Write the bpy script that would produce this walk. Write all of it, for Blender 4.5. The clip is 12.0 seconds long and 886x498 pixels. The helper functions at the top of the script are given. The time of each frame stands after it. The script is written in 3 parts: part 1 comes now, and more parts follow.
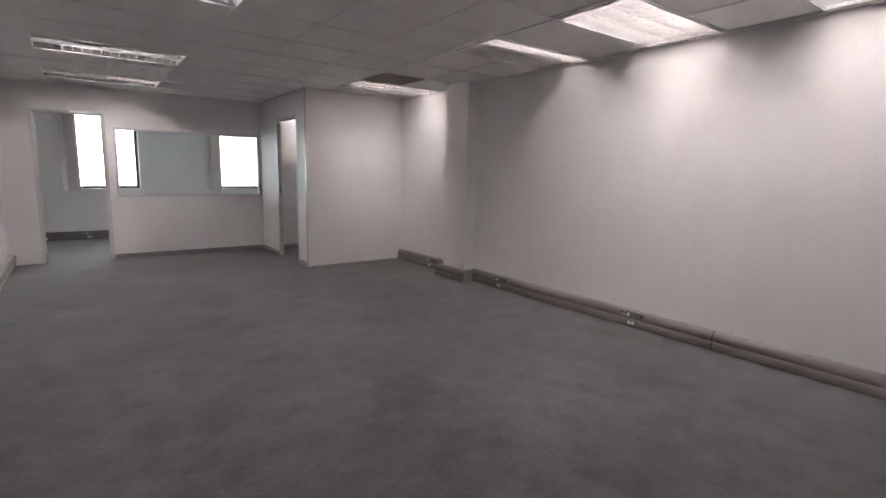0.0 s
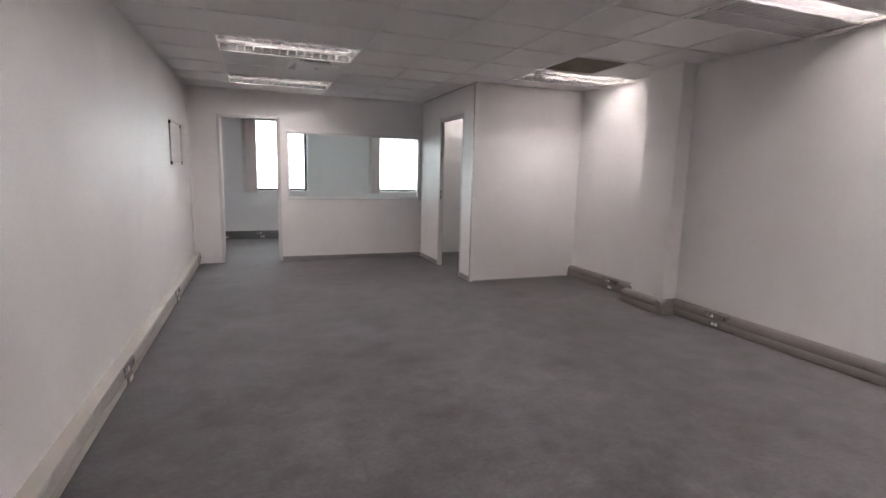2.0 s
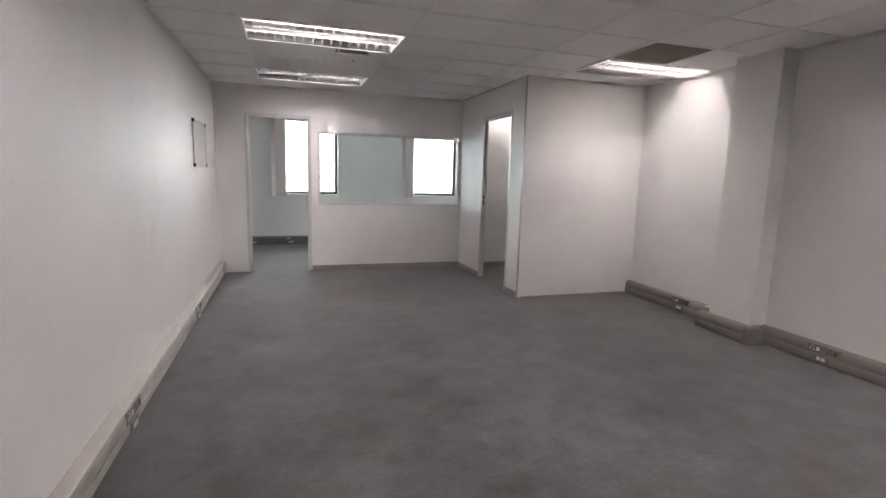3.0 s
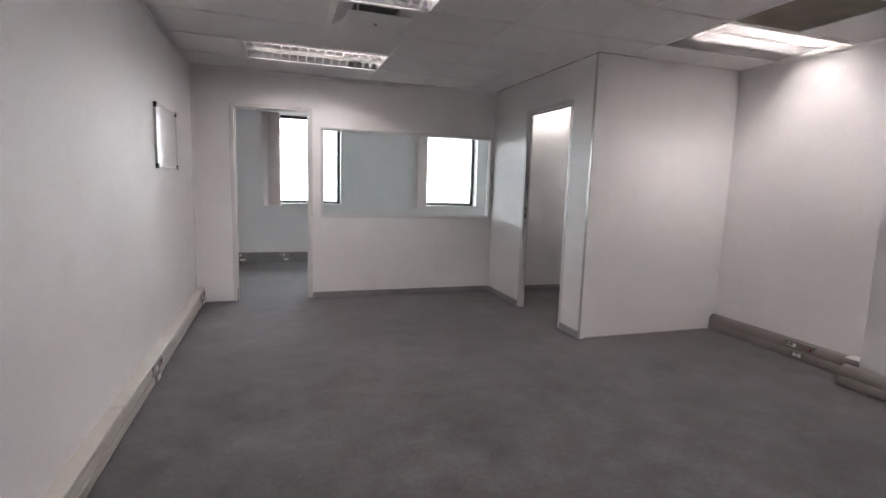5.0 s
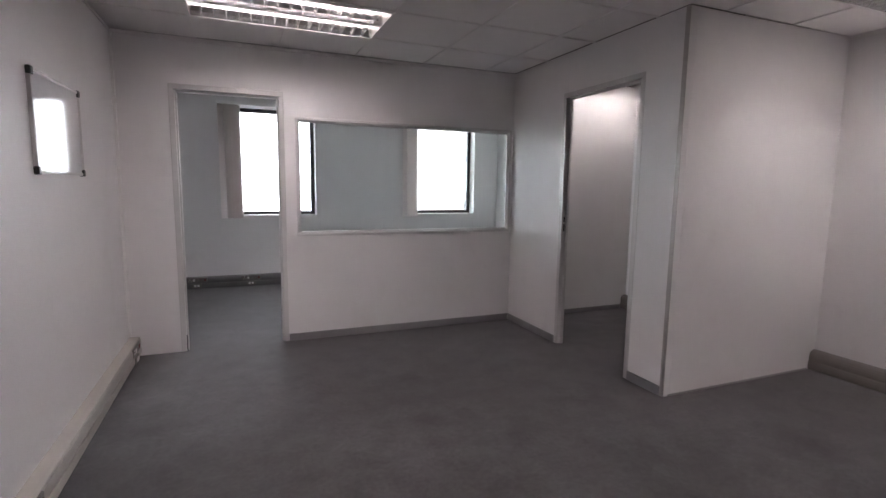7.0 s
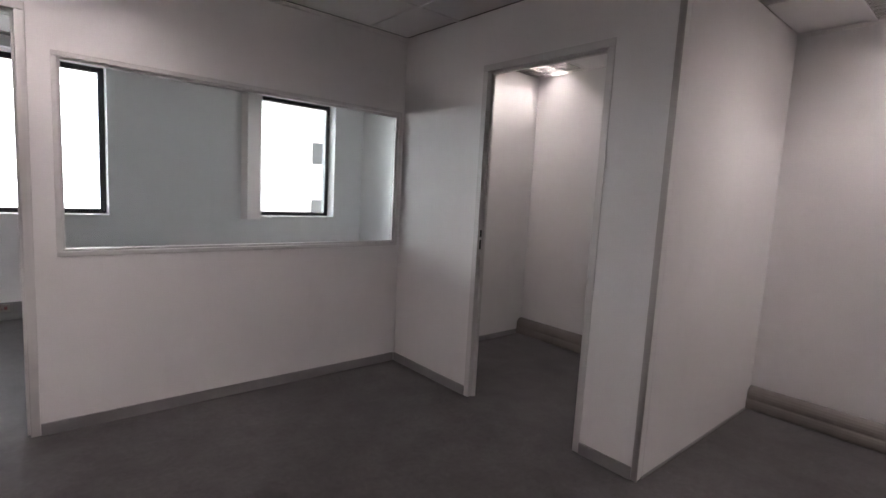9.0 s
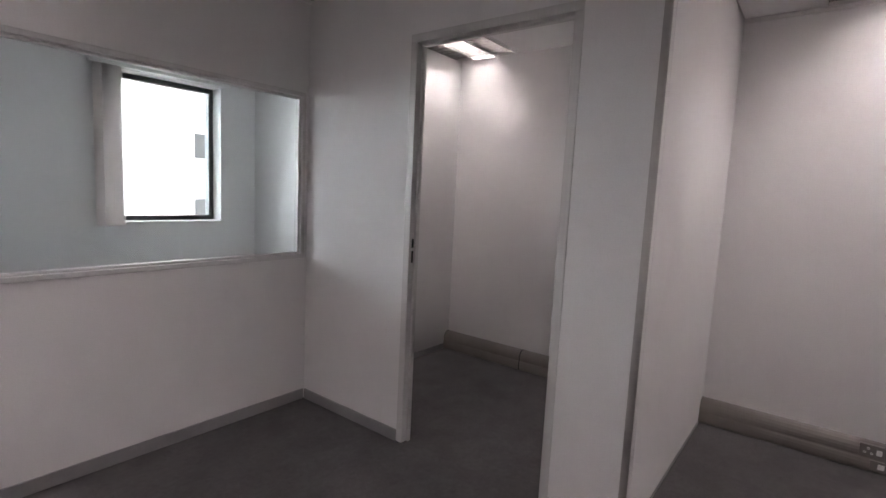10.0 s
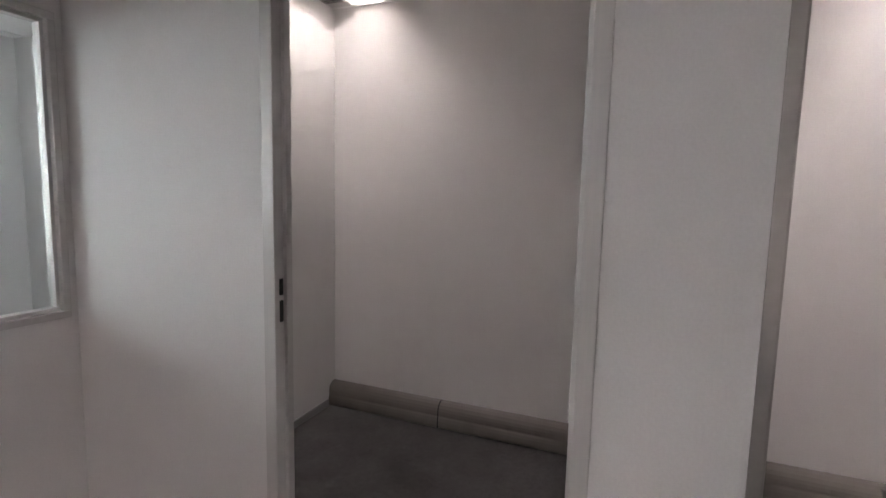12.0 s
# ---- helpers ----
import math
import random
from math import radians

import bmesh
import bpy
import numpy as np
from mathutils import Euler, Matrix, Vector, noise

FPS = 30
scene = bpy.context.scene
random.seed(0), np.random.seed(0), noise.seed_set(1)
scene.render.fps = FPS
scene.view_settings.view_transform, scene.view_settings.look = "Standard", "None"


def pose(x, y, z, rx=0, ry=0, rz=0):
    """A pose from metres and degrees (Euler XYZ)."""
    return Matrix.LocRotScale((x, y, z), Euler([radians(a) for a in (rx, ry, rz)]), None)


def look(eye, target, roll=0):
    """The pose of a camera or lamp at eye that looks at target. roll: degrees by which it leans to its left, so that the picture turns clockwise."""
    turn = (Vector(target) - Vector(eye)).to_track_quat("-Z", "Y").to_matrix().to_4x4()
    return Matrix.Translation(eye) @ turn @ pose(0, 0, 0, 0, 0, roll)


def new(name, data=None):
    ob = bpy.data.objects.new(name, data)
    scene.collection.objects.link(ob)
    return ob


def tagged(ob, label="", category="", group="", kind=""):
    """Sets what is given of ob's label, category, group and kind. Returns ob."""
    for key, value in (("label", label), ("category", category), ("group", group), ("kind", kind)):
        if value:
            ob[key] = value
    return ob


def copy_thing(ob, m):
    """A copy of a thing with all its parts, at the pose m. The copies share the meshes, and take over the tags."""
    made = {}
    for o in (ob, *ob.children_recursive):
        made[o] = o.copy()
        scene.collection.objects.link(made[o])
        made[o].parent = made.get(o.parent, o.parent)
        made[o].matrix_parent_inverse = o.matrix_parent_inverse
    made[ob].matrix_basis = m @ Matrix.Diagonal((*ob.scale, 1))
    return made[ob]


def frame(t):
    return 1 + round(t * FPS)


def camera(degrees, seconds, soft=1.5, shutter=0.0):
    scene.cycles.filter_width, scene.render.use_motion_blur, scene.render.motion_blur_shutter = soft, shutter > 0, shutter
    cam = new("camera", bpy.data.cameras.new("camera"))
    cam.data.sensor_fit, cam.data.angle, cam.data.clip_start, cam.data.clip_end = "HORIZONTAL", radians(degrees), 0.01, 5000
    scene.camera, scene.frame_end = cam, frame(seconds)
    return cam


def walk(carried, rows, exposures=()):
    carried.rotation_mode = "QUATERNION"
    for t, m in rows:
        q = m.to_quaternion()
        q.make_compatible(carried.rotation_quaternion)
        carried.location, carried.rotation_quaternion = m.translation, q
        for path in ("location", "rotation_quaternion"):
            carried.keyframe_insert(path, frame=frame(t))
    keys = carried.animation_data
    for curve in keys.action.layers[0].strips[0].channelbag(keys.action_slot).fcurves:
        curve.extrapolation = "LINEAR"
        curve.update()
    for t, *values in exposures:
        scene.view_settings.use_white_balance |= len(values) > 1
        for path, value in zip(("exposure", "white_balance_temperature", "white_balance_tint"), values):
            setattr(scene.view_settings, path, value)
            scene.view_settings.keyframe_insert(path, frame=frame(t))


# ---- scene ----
cam = camera(83.8, 12.0)
PATH = [
    (0, (0.051, -0.1, 1.296), (1.225, 1.49, 0.996), 1.2),
    (0.5, (0.076, 0.04, 1.292), (1.013, 1.78, 0.986), 2.3),
    (1, (0.07, 0.284, 1.291), (0.923, 2.066, 0.982), 2.7),
    (1.5, (0.06, 0.561, 1.298), (0.882, 2.357, 0.986), 1.9),
    (2, (0.099, 0.858, 1.313), (0.795, 2.709, 1.01), 1.4),
    (2.5, (0.115, 1.151, 1.301), (0.716, 3.034, 0.995), 1.7),
    (3, (0.093, 1.485, 1.325), (0.694, 3.369, 1.028), 1.6),
    (5, (0.07, 2.793, 1.295), (0.698, 4.673, 1.031), 1.8),
    (5.5, (0.07, 3.139, 1.313), (0.7, 5.02, 1.054), 2.0),
    (6, (0.053, 3.494, 1.319), (0.689, 5.371, 1.057), 1.9),
    (6.5, (0.055, 3.79, 1.307), (0.744, 5.649, 1.049), 1.3),
    (8.5, (0.256, 5.01, 1.327), (1.346, 6.67, 1.089), 2.1),
    (9, (0.36, 5.311, 1.298), (1.662, 6.811, 1.068), 3.2),
    (9.5, (0.491, 5.588, 1.313), (1.986, 6.897, 1.093), 2.5),
    (10, (0.669, 5.833, 1.313), (2.242, 7.047, 1.087), 2.8),
    (10.5, (0.827, 6.06, 1.316), (2.494, 7.142, 1.096), 3.1),
    (11, (0.986, 6.293, 1.334), (2.785, 7.139, 1.119), 2.3),
    (11.5, (1.186, 6.438, 1.315), (3.016, 7.21, 1.086), 1.7),
    (12, (1.468, 6.561, 1.312), (3.311, 7.308, 1.094), 1.3),
]
EXPOSURES = [
    (0.0, 1.67, 6500.0, 15.5), (0.5, 1.78, 6500.0, 15.5), (1.0, 1.84, 6500.0, 15.0), (1.5, 1.95, 6500.0, 15.0), (2.0, 1.96, 6500.0, 15.0), (2.5, 2.05, 6500.0, 14.0), (3.0, 2.07, 6500.0, 13.0),
    (5.0, 1.92, 6400.0, 14.5), (5.5, 1.75, 6400.0, 16.5), (6.5, 1.58, 6400.0, 18.0), (8.5, 1.42, 6600.0, 21.5), (9.0, 1.44, 6600.0, 19.0), (9.5, 1.52, 7000.0, 19.0),
    (10.0, 1.58, 6500.0, 18.5), (10.5, 1.58, 6600.0, 18.0), (11.0, 1.64, 6800.0, 16.5), (11.5, 1.71, 6500.0, 17.0), (12.0, 1.7, 6700.0, 17.0),
]
walk(cam, [(t, look(eye, target, roll)) for t, eye, target, roll in PATH], EXPOSURES)


# ---- world and daylight ----
world = bpy.data.worlds.new("sky")
scene.world = world
world.use_nodes = True
wn = world.node_tree
sky = wn.nodes.new("ShaderNodeTexSky")
sky.sky_type, sky.sun_disc = "NISHITA", False
sky.sun_elevation, sky.sun_rotation = radians(52), radians(200)
sky.air_density, sky.dust_density = 1.0, 4.0
wn.nodes["Background"].inputs["Strength"].default_value = 0.15
wn.links.new(sky.outputs["Color"], wn.nodes["Background"].inputs["Color"])
sun = new("sun", bpy.data.lights.new("sun", "SUN"))
sun.data.energy, sun.data.angle, sun.data.color = 5.0, radians(12), (1.0, 0.96, 0.9)
sun.matrix_world = look((-4, -12, 20), (0, 0, 0))
TUBE, WALL_TUBE = 14.6, 13.0  # glow of the lit fluorescent tubes

# ---- plan ----
XL, XR, XA = -0.74, 4.0, 3.95  # side walls; the right one stands proud up to the column
YB, YP, YF = -1.6, 8.30, 10.89  # back wall, glazed partition, facade wall
XS, YS = 2.512, 6.324            # corner of the small side room
XF = 3.74                     # right wall of the front office
CEIL, TOP, T = 2.365, 2.75, 0.055


# ---- materials ----
def material(name):
    m = bpy.data.materials.new(name)
    m.use_nodes = True
    return m, m.node_tree, m.node_tree.nodes["Principled BSDF"]


def link(nt, a, b):
    nt.links.new(a, b)


def coords(nt, scale):
    tc = nt.nodes.new("ShaderNodeTexCoord")
    mp = nt.nodes.new("ShaderNodeMapping")
    mp.inputs["Scale"].default_value = scale if isinstance(scale, tuple) else (scale,) * 3
    link(nt, tc.outputs["Object"], mp.inputs["Vector"])
    return mp.outputs["Vector"]


def noise_tex(nt, scale, detail=4.0, rough=0.55):
    n = nt.nodes.new("ShaderNodeTexNoise")
    n.inputs["Scale"].default_value = 1.0
    n.inputs["Detail"].default_value = detail
    n.inputs["Roughness"].default_value = rough
    link(nt, coords(nt, scale), n.inputs["Vector"])
    return n.outputs["Fac"]


def ramp(nt, fac, stops):
    r = nt.nodes.new("ShaderNodeValToRGB")
    el = r.color_ramp.elements
    while len(el) < len(stops):
        el.new(0.5)
    for e, (p, c) in zip(el, stops):
        e.position, e.color = p, (*c, 1)
    link(nt, fac, r.inputs["Fac"])
    return r.outputs["Color"]


def mixed(nt, kind, fac, a, b):
    n = nt.nodes.new("ShaderNodeMix")
    n.data_type, n.blend_type = "RGBA", kind
    if isinstance(fac, float):
        n.inputs["Factor"].default_value = fac
    else:
        link(nt, fac, n.inputs["Factor"])
    link(nt, a, n.inputs["A"])
    link(nt, b, n.inputs["B"])
    return n.outputs["Result"]


def bump(nt, bsdf, height, strength, distance):
    b = nt.nodes.new("ShaderNodeBump")
    b.inputs["Strength"].default_value, b.inputs["Distance"].default_value = strength, distance
    link(nt, height, b.inputs["Height"])
    link(nt, b.outputs["Normal"], bsdf.inputs["Normal"])


def surface(name, low, high, big=1.5, fine=60.0, rough=(0.5, 0.6), metal=0.0, relief=0.2, depth=0.001, spec=0.5, stretch=None, smudge=False):
    """A surface whose colour wanders between two tones at a large and a fine scale."""
    m, nt, b = material(name)
    broad = ramp(nt, noise_tex(nt, big), [(0.3, low), (0.7, high)])
    grain_fac = noise_tex(nt, stretch if stretch else fine, 3.0)
    grain = ramp(nt, grain_fac, [(0.3, (0.95, 0.95, 0.95)), (0.7, (1, 1, 1))])
    colour = mixed(nt, "MULTIPLY", 1.0, broad, grain)
    if smudge:
        marks = ramp(nt, noise_tex(nt, (2.6, 2.6, 1.7), 6.0, 0.62), [(0.26, (0.95, 0.945, 0.94)), (0.42, (1, 1, 1))])
        colour = mixed(nt, "MULTIPLY", 1.0, colour, marks)
    link(nt, colour, b.inputs["Base Color"])
    rr = nt.nodes.new("ShaderNodeMapRange")
    rr.inputs["To Min"].default_value, rr.inputs["To Max"].default_value = rough
    link(nt, noise_tex(nt, big * 3), rr.inputs["Value"])
    link(nt, rr.outputs["Result"], b.inputs["Roughness"])
    b.inputs["Metallic"].default_value = metal
    b.inputs["Specular IOR Level"].default_value = spec
    bump(nt, b, grain_fac, relief, depth)
    return m


WALL = surface("wall_vinyl", (0.80, 0.785, 0.778), (0.845, 0.83, 0.823), 1.2, 140.0, (0.54, 0.66), relief=0.05, depth=0.0006, spec=0.4, smudge=True)
PARTITION = surface("partition_vinyl", (0.80, 0.785, 0.775), (0.845, 0.83, 0.82), 1.0, 160.0, (0.46, 0.58), relief=0.05, depth=0.0005, spec=0.4, smudge=True)
TILE = surface("ceiling_tile", (0.89, 0.878, 0.872), (0.925, 0.913, 0.907), 2.0, 110.0, (0.8, 0.9), relief=0.3, depth=0.001, spec=0.2)
TEE = surface("white_tee", (0.86, 0.85, 0.84), (0.9, 0.89, 0.88), 3.0, 80.0, (0.3, 0.4), relief=0.05)
TRIM = surface("white_trim", (0.84, 0.83, 0.81), (0.88, 0.87, 0.85), 2.0, 90.0, (0.3, 0.4), relief=0.08)
TRUNK = surface("grey_trunking", (0.195, 0.178, 0.163), (0.25, 0.228, 0.21), 1.4, 70.0, (0.32, 0.45), relief=0.08, stretch=(3.0, 90.0, 90.0))
CREAM = surface("cream_trunking", (0.42, 0.395, 0.355), (0.50, 0.47, 0.425), 1.4, 70.0, (0.35, 0.5), relief=0.08, stretch=(3.0, 90.0, 90.0))
ALU = surface("anodised_aluminium", (0.56, 0.545, 0.53), (0.64, 0.625, 0.61), 2.0, 60.0, (0.42, 0.55), metal=0.4, relief=0.08, stretch=(120.0, 120.0, 3.0))
FRAME = surface("pale_door_frame_aluminium", (0.62, 0.605, 0.59), (0.70, 0.685, 0.67), 2.0, 60.0, (0.4, 0.52), metal=0.3, relief=0.08, stretch=(120.0, 120.0, 3.0))
SKIRT = surface("grey_skirting", (0.30, 0.29, 0.29), (0.36, 0.35, 0.35), 2.0, 60.0, (0.3, 0.45), metal=0.3, relief=0.05)
EDGE = surface("scuffed_corner_metal", (0.40, 0.38, 0.365), (0.56, 0.54, 0.52), 2.2, 50.0, (0.36, 0.5), metal=0.85, relief=0.12, depth=0.001)
DIM = surface("parabolic_louvre_aluminium", (0.70, 0.69, 0.69), (0.76, 0.75, 0.75), 3.0, 60.0, (0.18, 0.23), metal=1.0, relief=0.02)
# trunking under the windows, with the shade there darkened into its colour
SHADED_TRUNK = surface("shaded_grey_trunking", (0.13, 0.125, 0.125), (0.17, 0.165, 0.165), 1.4, 70.0, (0.32, 0.45), relief=0.08, stretch=(3.0, 90.0, 90.0))
MIRROR = surface("bright_louvre_aluminium", (0.80, 0.79, 0.78), (0.86, 0.85, 0.84), 3.0, 60.0, (0.22, 0.3), metal=0.9, relief=0.03)
HOUSING = surface("white_enamel", (0.76, 0.75, 0.73), (0.82, 0.81, 0.79), 3.0, 60.0, (0.35, 0.45), relief=0.03)
DARKFRAME = surface("charcoal_window_frame", (0.035, 0.035, 0.04), (0.055, 0.055, 0.06), 3.0, 60.0, (0.35, 0.5), relief=0.08)
BLIND = surface("beige_blind_fabric", (0.70, 0.655, 0.63), (0.76, 0.715, 0.69), 4.0, 200.0, (0.75, 0.9), relief=0.3, stretch=(300.0, 300.0, 40.0))
BROWN = surface("brown_board", (0.19, 0.155, 0.12), (0.27, 0.225, 0.18), 5.0, 70.0, (0.7, 0.9), relief=0.2)
CONCRETE = surface("soffit_concrete", (0.2, 0.19, 0.18), (0.28, 0.27, 0.26), 1.0, 40.0, (0.8, 0.95), relief=0.3)
BLACK = surface("black_plastic", (0.015, 0.015, 0.017), (0.028, 0.028, 0.03), 6.0, 90.0, (0.35, 0.5), relief=0.05)
PLATE = surface("dark_socket_plate", (0.17, 0.158, 0.145), (0.21, 0.195, 0.18), 6.0, 90.0, (0.3, 0.45), relief=0.05)
RED = surface("red_brown_plastic", (0.10, 0.028, 0.024), (0.15, 0.04, 0.034), 6.0, 90.0, (0.3, 0.45), relief=0.05)
SWITCH = surface("white_plastic", (0.74, 0.73, 0.70), (0.8, 0.79, 0.76), 6.0, 90.0, (0.25, 0.35), relief=0.03)
BOARD = surface("whiteboard_enamel", (0.78, 0.78, 0.78), (0.83, 0.83, 0.83), 1.5, 60.0, (0.06, 0.1), relief=0.0)
FACADE = surface("white_render", (0.72, 0.71, 0.69), (0.8, 0.79, 0.77), 0.4, 20.0, (0.8, 0.9), relief=0.2)
GROUNDMAT = surface("bounce_ground", (0.30, 0.29, 0.28), (0.38, 0.37, 0.35), 0.2, 30.0, (0.8, 0.95), relief=0.3)
OUTGLASS = surface("grey_window_glass", (0.07, 0.075, 0.08), (0.11, 0.115, 0.12), 0.7, 10.0, (0.1, 0.2), relief=0.0)


# marks on the carpet: place, half widths, strength; the last paints the main room's brighter light into the colour
STAINS_AND_LIGHT = ((2.55, 5.07, 0.75, 0.6, 0.32), (2.42, 3.02, 0.9, 0.6, 0.22), (0.42, 3.9, 0.9, 0.6, 0.24), (1.06, 5.83, 0.6, 0.45, 0.24), (1.0, 6.9, 0.9, 0.5, 0.2), (2.26, 1.06, 1.0, 0.6, 0.22), (0.26, 5.57, 0.6, 0.4, 0.18), (1.9, 1.6, 9.0, 8.0, -0.42))


def carpet():
    m, nt, b = material("grey_carpet")
    base = ramp(nt, noise_tex(nt, 0.9, 5.0), [(0.34, (0.073, 0.067, 0.066)), (0.52, (0.094, 0.088, 0.088)), (0.68, (0.115, 0.109, 0.110))])
    stain = ramp(nt, noise_tex(nt, (1.5, 1.5, 1.0), 4.0, 0.6), [(0.30, (0.56, 0.545, 0.535)), (0.46, (1, 1, 1))])
    worn = ramp(nt, noise_tex(nt, (5.5, 5.5, 1.0), 3.0, 0.65), [(0.3, (0.80, 0.79, 0.78)), (0.62, (1.10, 1.10, 1.10))])
    pile = noise_tex(nt, 260.0, 2.0)
    tuft = noise_tex(nt, 38.0, 4.0, 0.7)
    c = mixed(nt, "MULTIPLY", 0.9, base, stain)
    c = mixed(nt, "MULTIPLY", 1.0, c, worn)
    c = mixed(nt, "MULTIPLY", 1.0, c, ramp(nt, tuft, [(0.3, (0.76, 0.76, 0.76)), (0.7, (1.13, 1.13, 1.13))]))
    c = mixed(nt, "MULTIPLY", 1.0, c, ramp(nt, pile, [(0.3, (0.8, 0.8, 0.8)), (0.7, (1.1, 1.1, 1.1))]))
    tc = nt.nodes.new("ShaderNodeTexCoord")
    wob = nt.nodes.new("ShaderNodeTexNoise")
    wob.inputs["Scale"].default_value, wob.inputs["Detail"].default_value = 4.5, 5.0
    link(nt, tc.outputs["Object"], wob.inputs["Vector"])
    # dark stains, then the main room's brightness put in as paler carpet
    for x, y, rx, ry, deep in STAINS_AND_LIGHT:
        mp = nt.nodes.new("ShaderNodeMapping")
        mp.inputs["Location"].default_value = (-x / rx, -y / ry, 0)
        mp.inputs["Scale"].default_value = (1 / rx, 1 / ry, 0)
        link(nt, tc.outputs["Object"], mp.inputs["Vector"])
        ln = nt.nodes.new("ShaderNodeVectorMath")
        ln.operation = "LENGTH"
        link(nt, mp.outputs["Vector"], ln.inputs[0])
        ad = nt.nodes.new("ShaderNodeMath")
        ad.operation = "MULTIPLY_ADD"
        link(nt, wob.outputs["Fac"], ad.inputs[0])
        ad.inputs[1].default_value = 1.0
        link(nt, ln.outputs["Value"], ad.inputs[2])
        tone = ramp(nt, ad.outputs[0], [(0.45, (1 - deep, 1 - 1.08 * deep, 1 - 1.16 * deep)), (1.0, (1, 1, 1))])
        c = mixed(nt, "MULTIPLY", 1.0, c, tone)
    link(nt, c, b.inputs["Base Color"])
    b.inputs["Roughness"].default_value = 0.95
    b.inputs["Specular IOR Level"].default_value = 0.15
    b.inputs["Sheen Weight"].default_value = 0.4
    b.inputs["Sheen Roughness"].default_value = 0.45
    bump(nt, b, pile, 0.3, 0.002)
    return m


def clear_glass(name, tint):
    m, nt, b = material(name)
    nt.nodes.remove(b)
    out = nt.nodes["Material Output"]
    tr, gl, mx, fr = (nt.nodes.new(k) for k in ("ShaderNodeBsdfTransparent", "ShaderNodeBsdfGlossy", "ShaderNodeMixShader", "ShaderNodeFresnel"))
    tr.inputs["Color"].default_value = (*tint, 1)
    gl.inputs["Roughness"].default_value = 0.01
    fr.inputs["IOR"].default_value = 1.45
    link(nt, fr.outputs[0], mx.inputs[0])
    link(nt, tr.outputs[0], mx.inputs[1])
    link(nt, gl.outputs[0], mx.inputs[2])
    link(nt, mx.outputs[0], out.inputs["Surface"])
    return m


def glow(name, colour, strength):
    m, nt, b = material(name)
    b.inputs["Base Color"].default_value = (0.8, 0.8, 0.8, 1)
    b.inputs["Emission Color"].default_value = (*colour, 1)
    b.inputs["Emission Strength"].default_value = strength
    return m


def translucent(name, base, share):
    """Cloth that lets part of the light behind it through."""
    m, nt, b = base, base.node_tree, base.node_tree.nodes["Principled BSDF"]
    tl, mx = nt.nodes.new("ShaderNodeBsdfTranslucent"), nt.nodes.new("ShaderNodeMixShader")
    tl.inputs["Color"].default_value = (0.84, 0.78, 0.76, 1)
    mx.inputs[0].default_value = share
    link(nt, b.outputs[0], mx.inputs[1])
    link(nt, tl.outputs[0], mx.inputs[2])
    link(nt, mx.outputs[0], nt.nodes["Material Output"].inputs["Surface"])
    return m


translucent("blind", BLIND, 0.5)
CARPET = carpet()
SASH = surface("pale_aluminium", (0.66, 0.645, 0.63), (0.73, 0.715, 0.70), 2.0, 60.0, (0.35, 0.5), metal=0.25, relief=0.06)
GLASS = clear_glass("office_glass", (0.95, 0.975, 0.97))
TUBEMAT = glow("lit_tube", (1.0, 0.925, 0.91), TUBE)
SIDE_TUBEMAT = glow("lit_side_room_tube", (1.0, 0.94, 0.91), 1.15 * WALL_TUBE)
WALL_TUBEMAT = glow("lit_wall_row_tube", (1.0, 0.925, 0.90), WALL_TUBE)
# glow turned up for the first left lamp and the last wall lamp
BRIGHT_TUBEMAT = glow("lit_brighter_tube", (1.0, 0.925, 0.90), 1.2 * WALL_TUBE)


# ---- mesh helpers ----
def mesh(name, bm, mat, smooth=False):
    bmesh.ops.recalc_face_normals(bm, faces=bm.faces)
    me = bpy.data.meshes.new(name)
    bm.to_mesh(me)
    bm.free()
    me.materials.append(mat)
    if smooth:
        me.polygons.foreach_set("use_smooth", [True] * len(me.polygons))
    return me


def part(name, bm, mat, parent, label="", smooth=False):
    ob = new(name, mesh(name, bm, mat, smooth))
    ob.parent = parent
    if label:
        ob["label"] = label
    return ob


def structure(name, bm, mat, label, category):
    return tagged(new(name, mesh(name, bm, mat)), label, category, kind="structure")


def box(bm, x0, x1, y0, y1, z0, z1, bevel=0.0):
    made = bmesh.ops.create_cube(bm, size=1.0)["verts"]
    for v in made:
        v.co = ((x0 + x1) / 2 + v.co.x * (x1 - x0), (y0 + y1) / 2 + v.co.y * (y1 - y0), (z0 + z1) / 2 + v.co.z * (z1 - z0))
    if bevel:
        edges = list({e for v in made for e in v.link_edges})
        bmesh.ops.bevel(bm, geom=edges, offset=bevel, segments=2, affect="EDGES", profile=0.5)
    return bm


def a_box(*a, bevel=0.0):
    return box(bmesh.new(), *a, bevel=bevel)


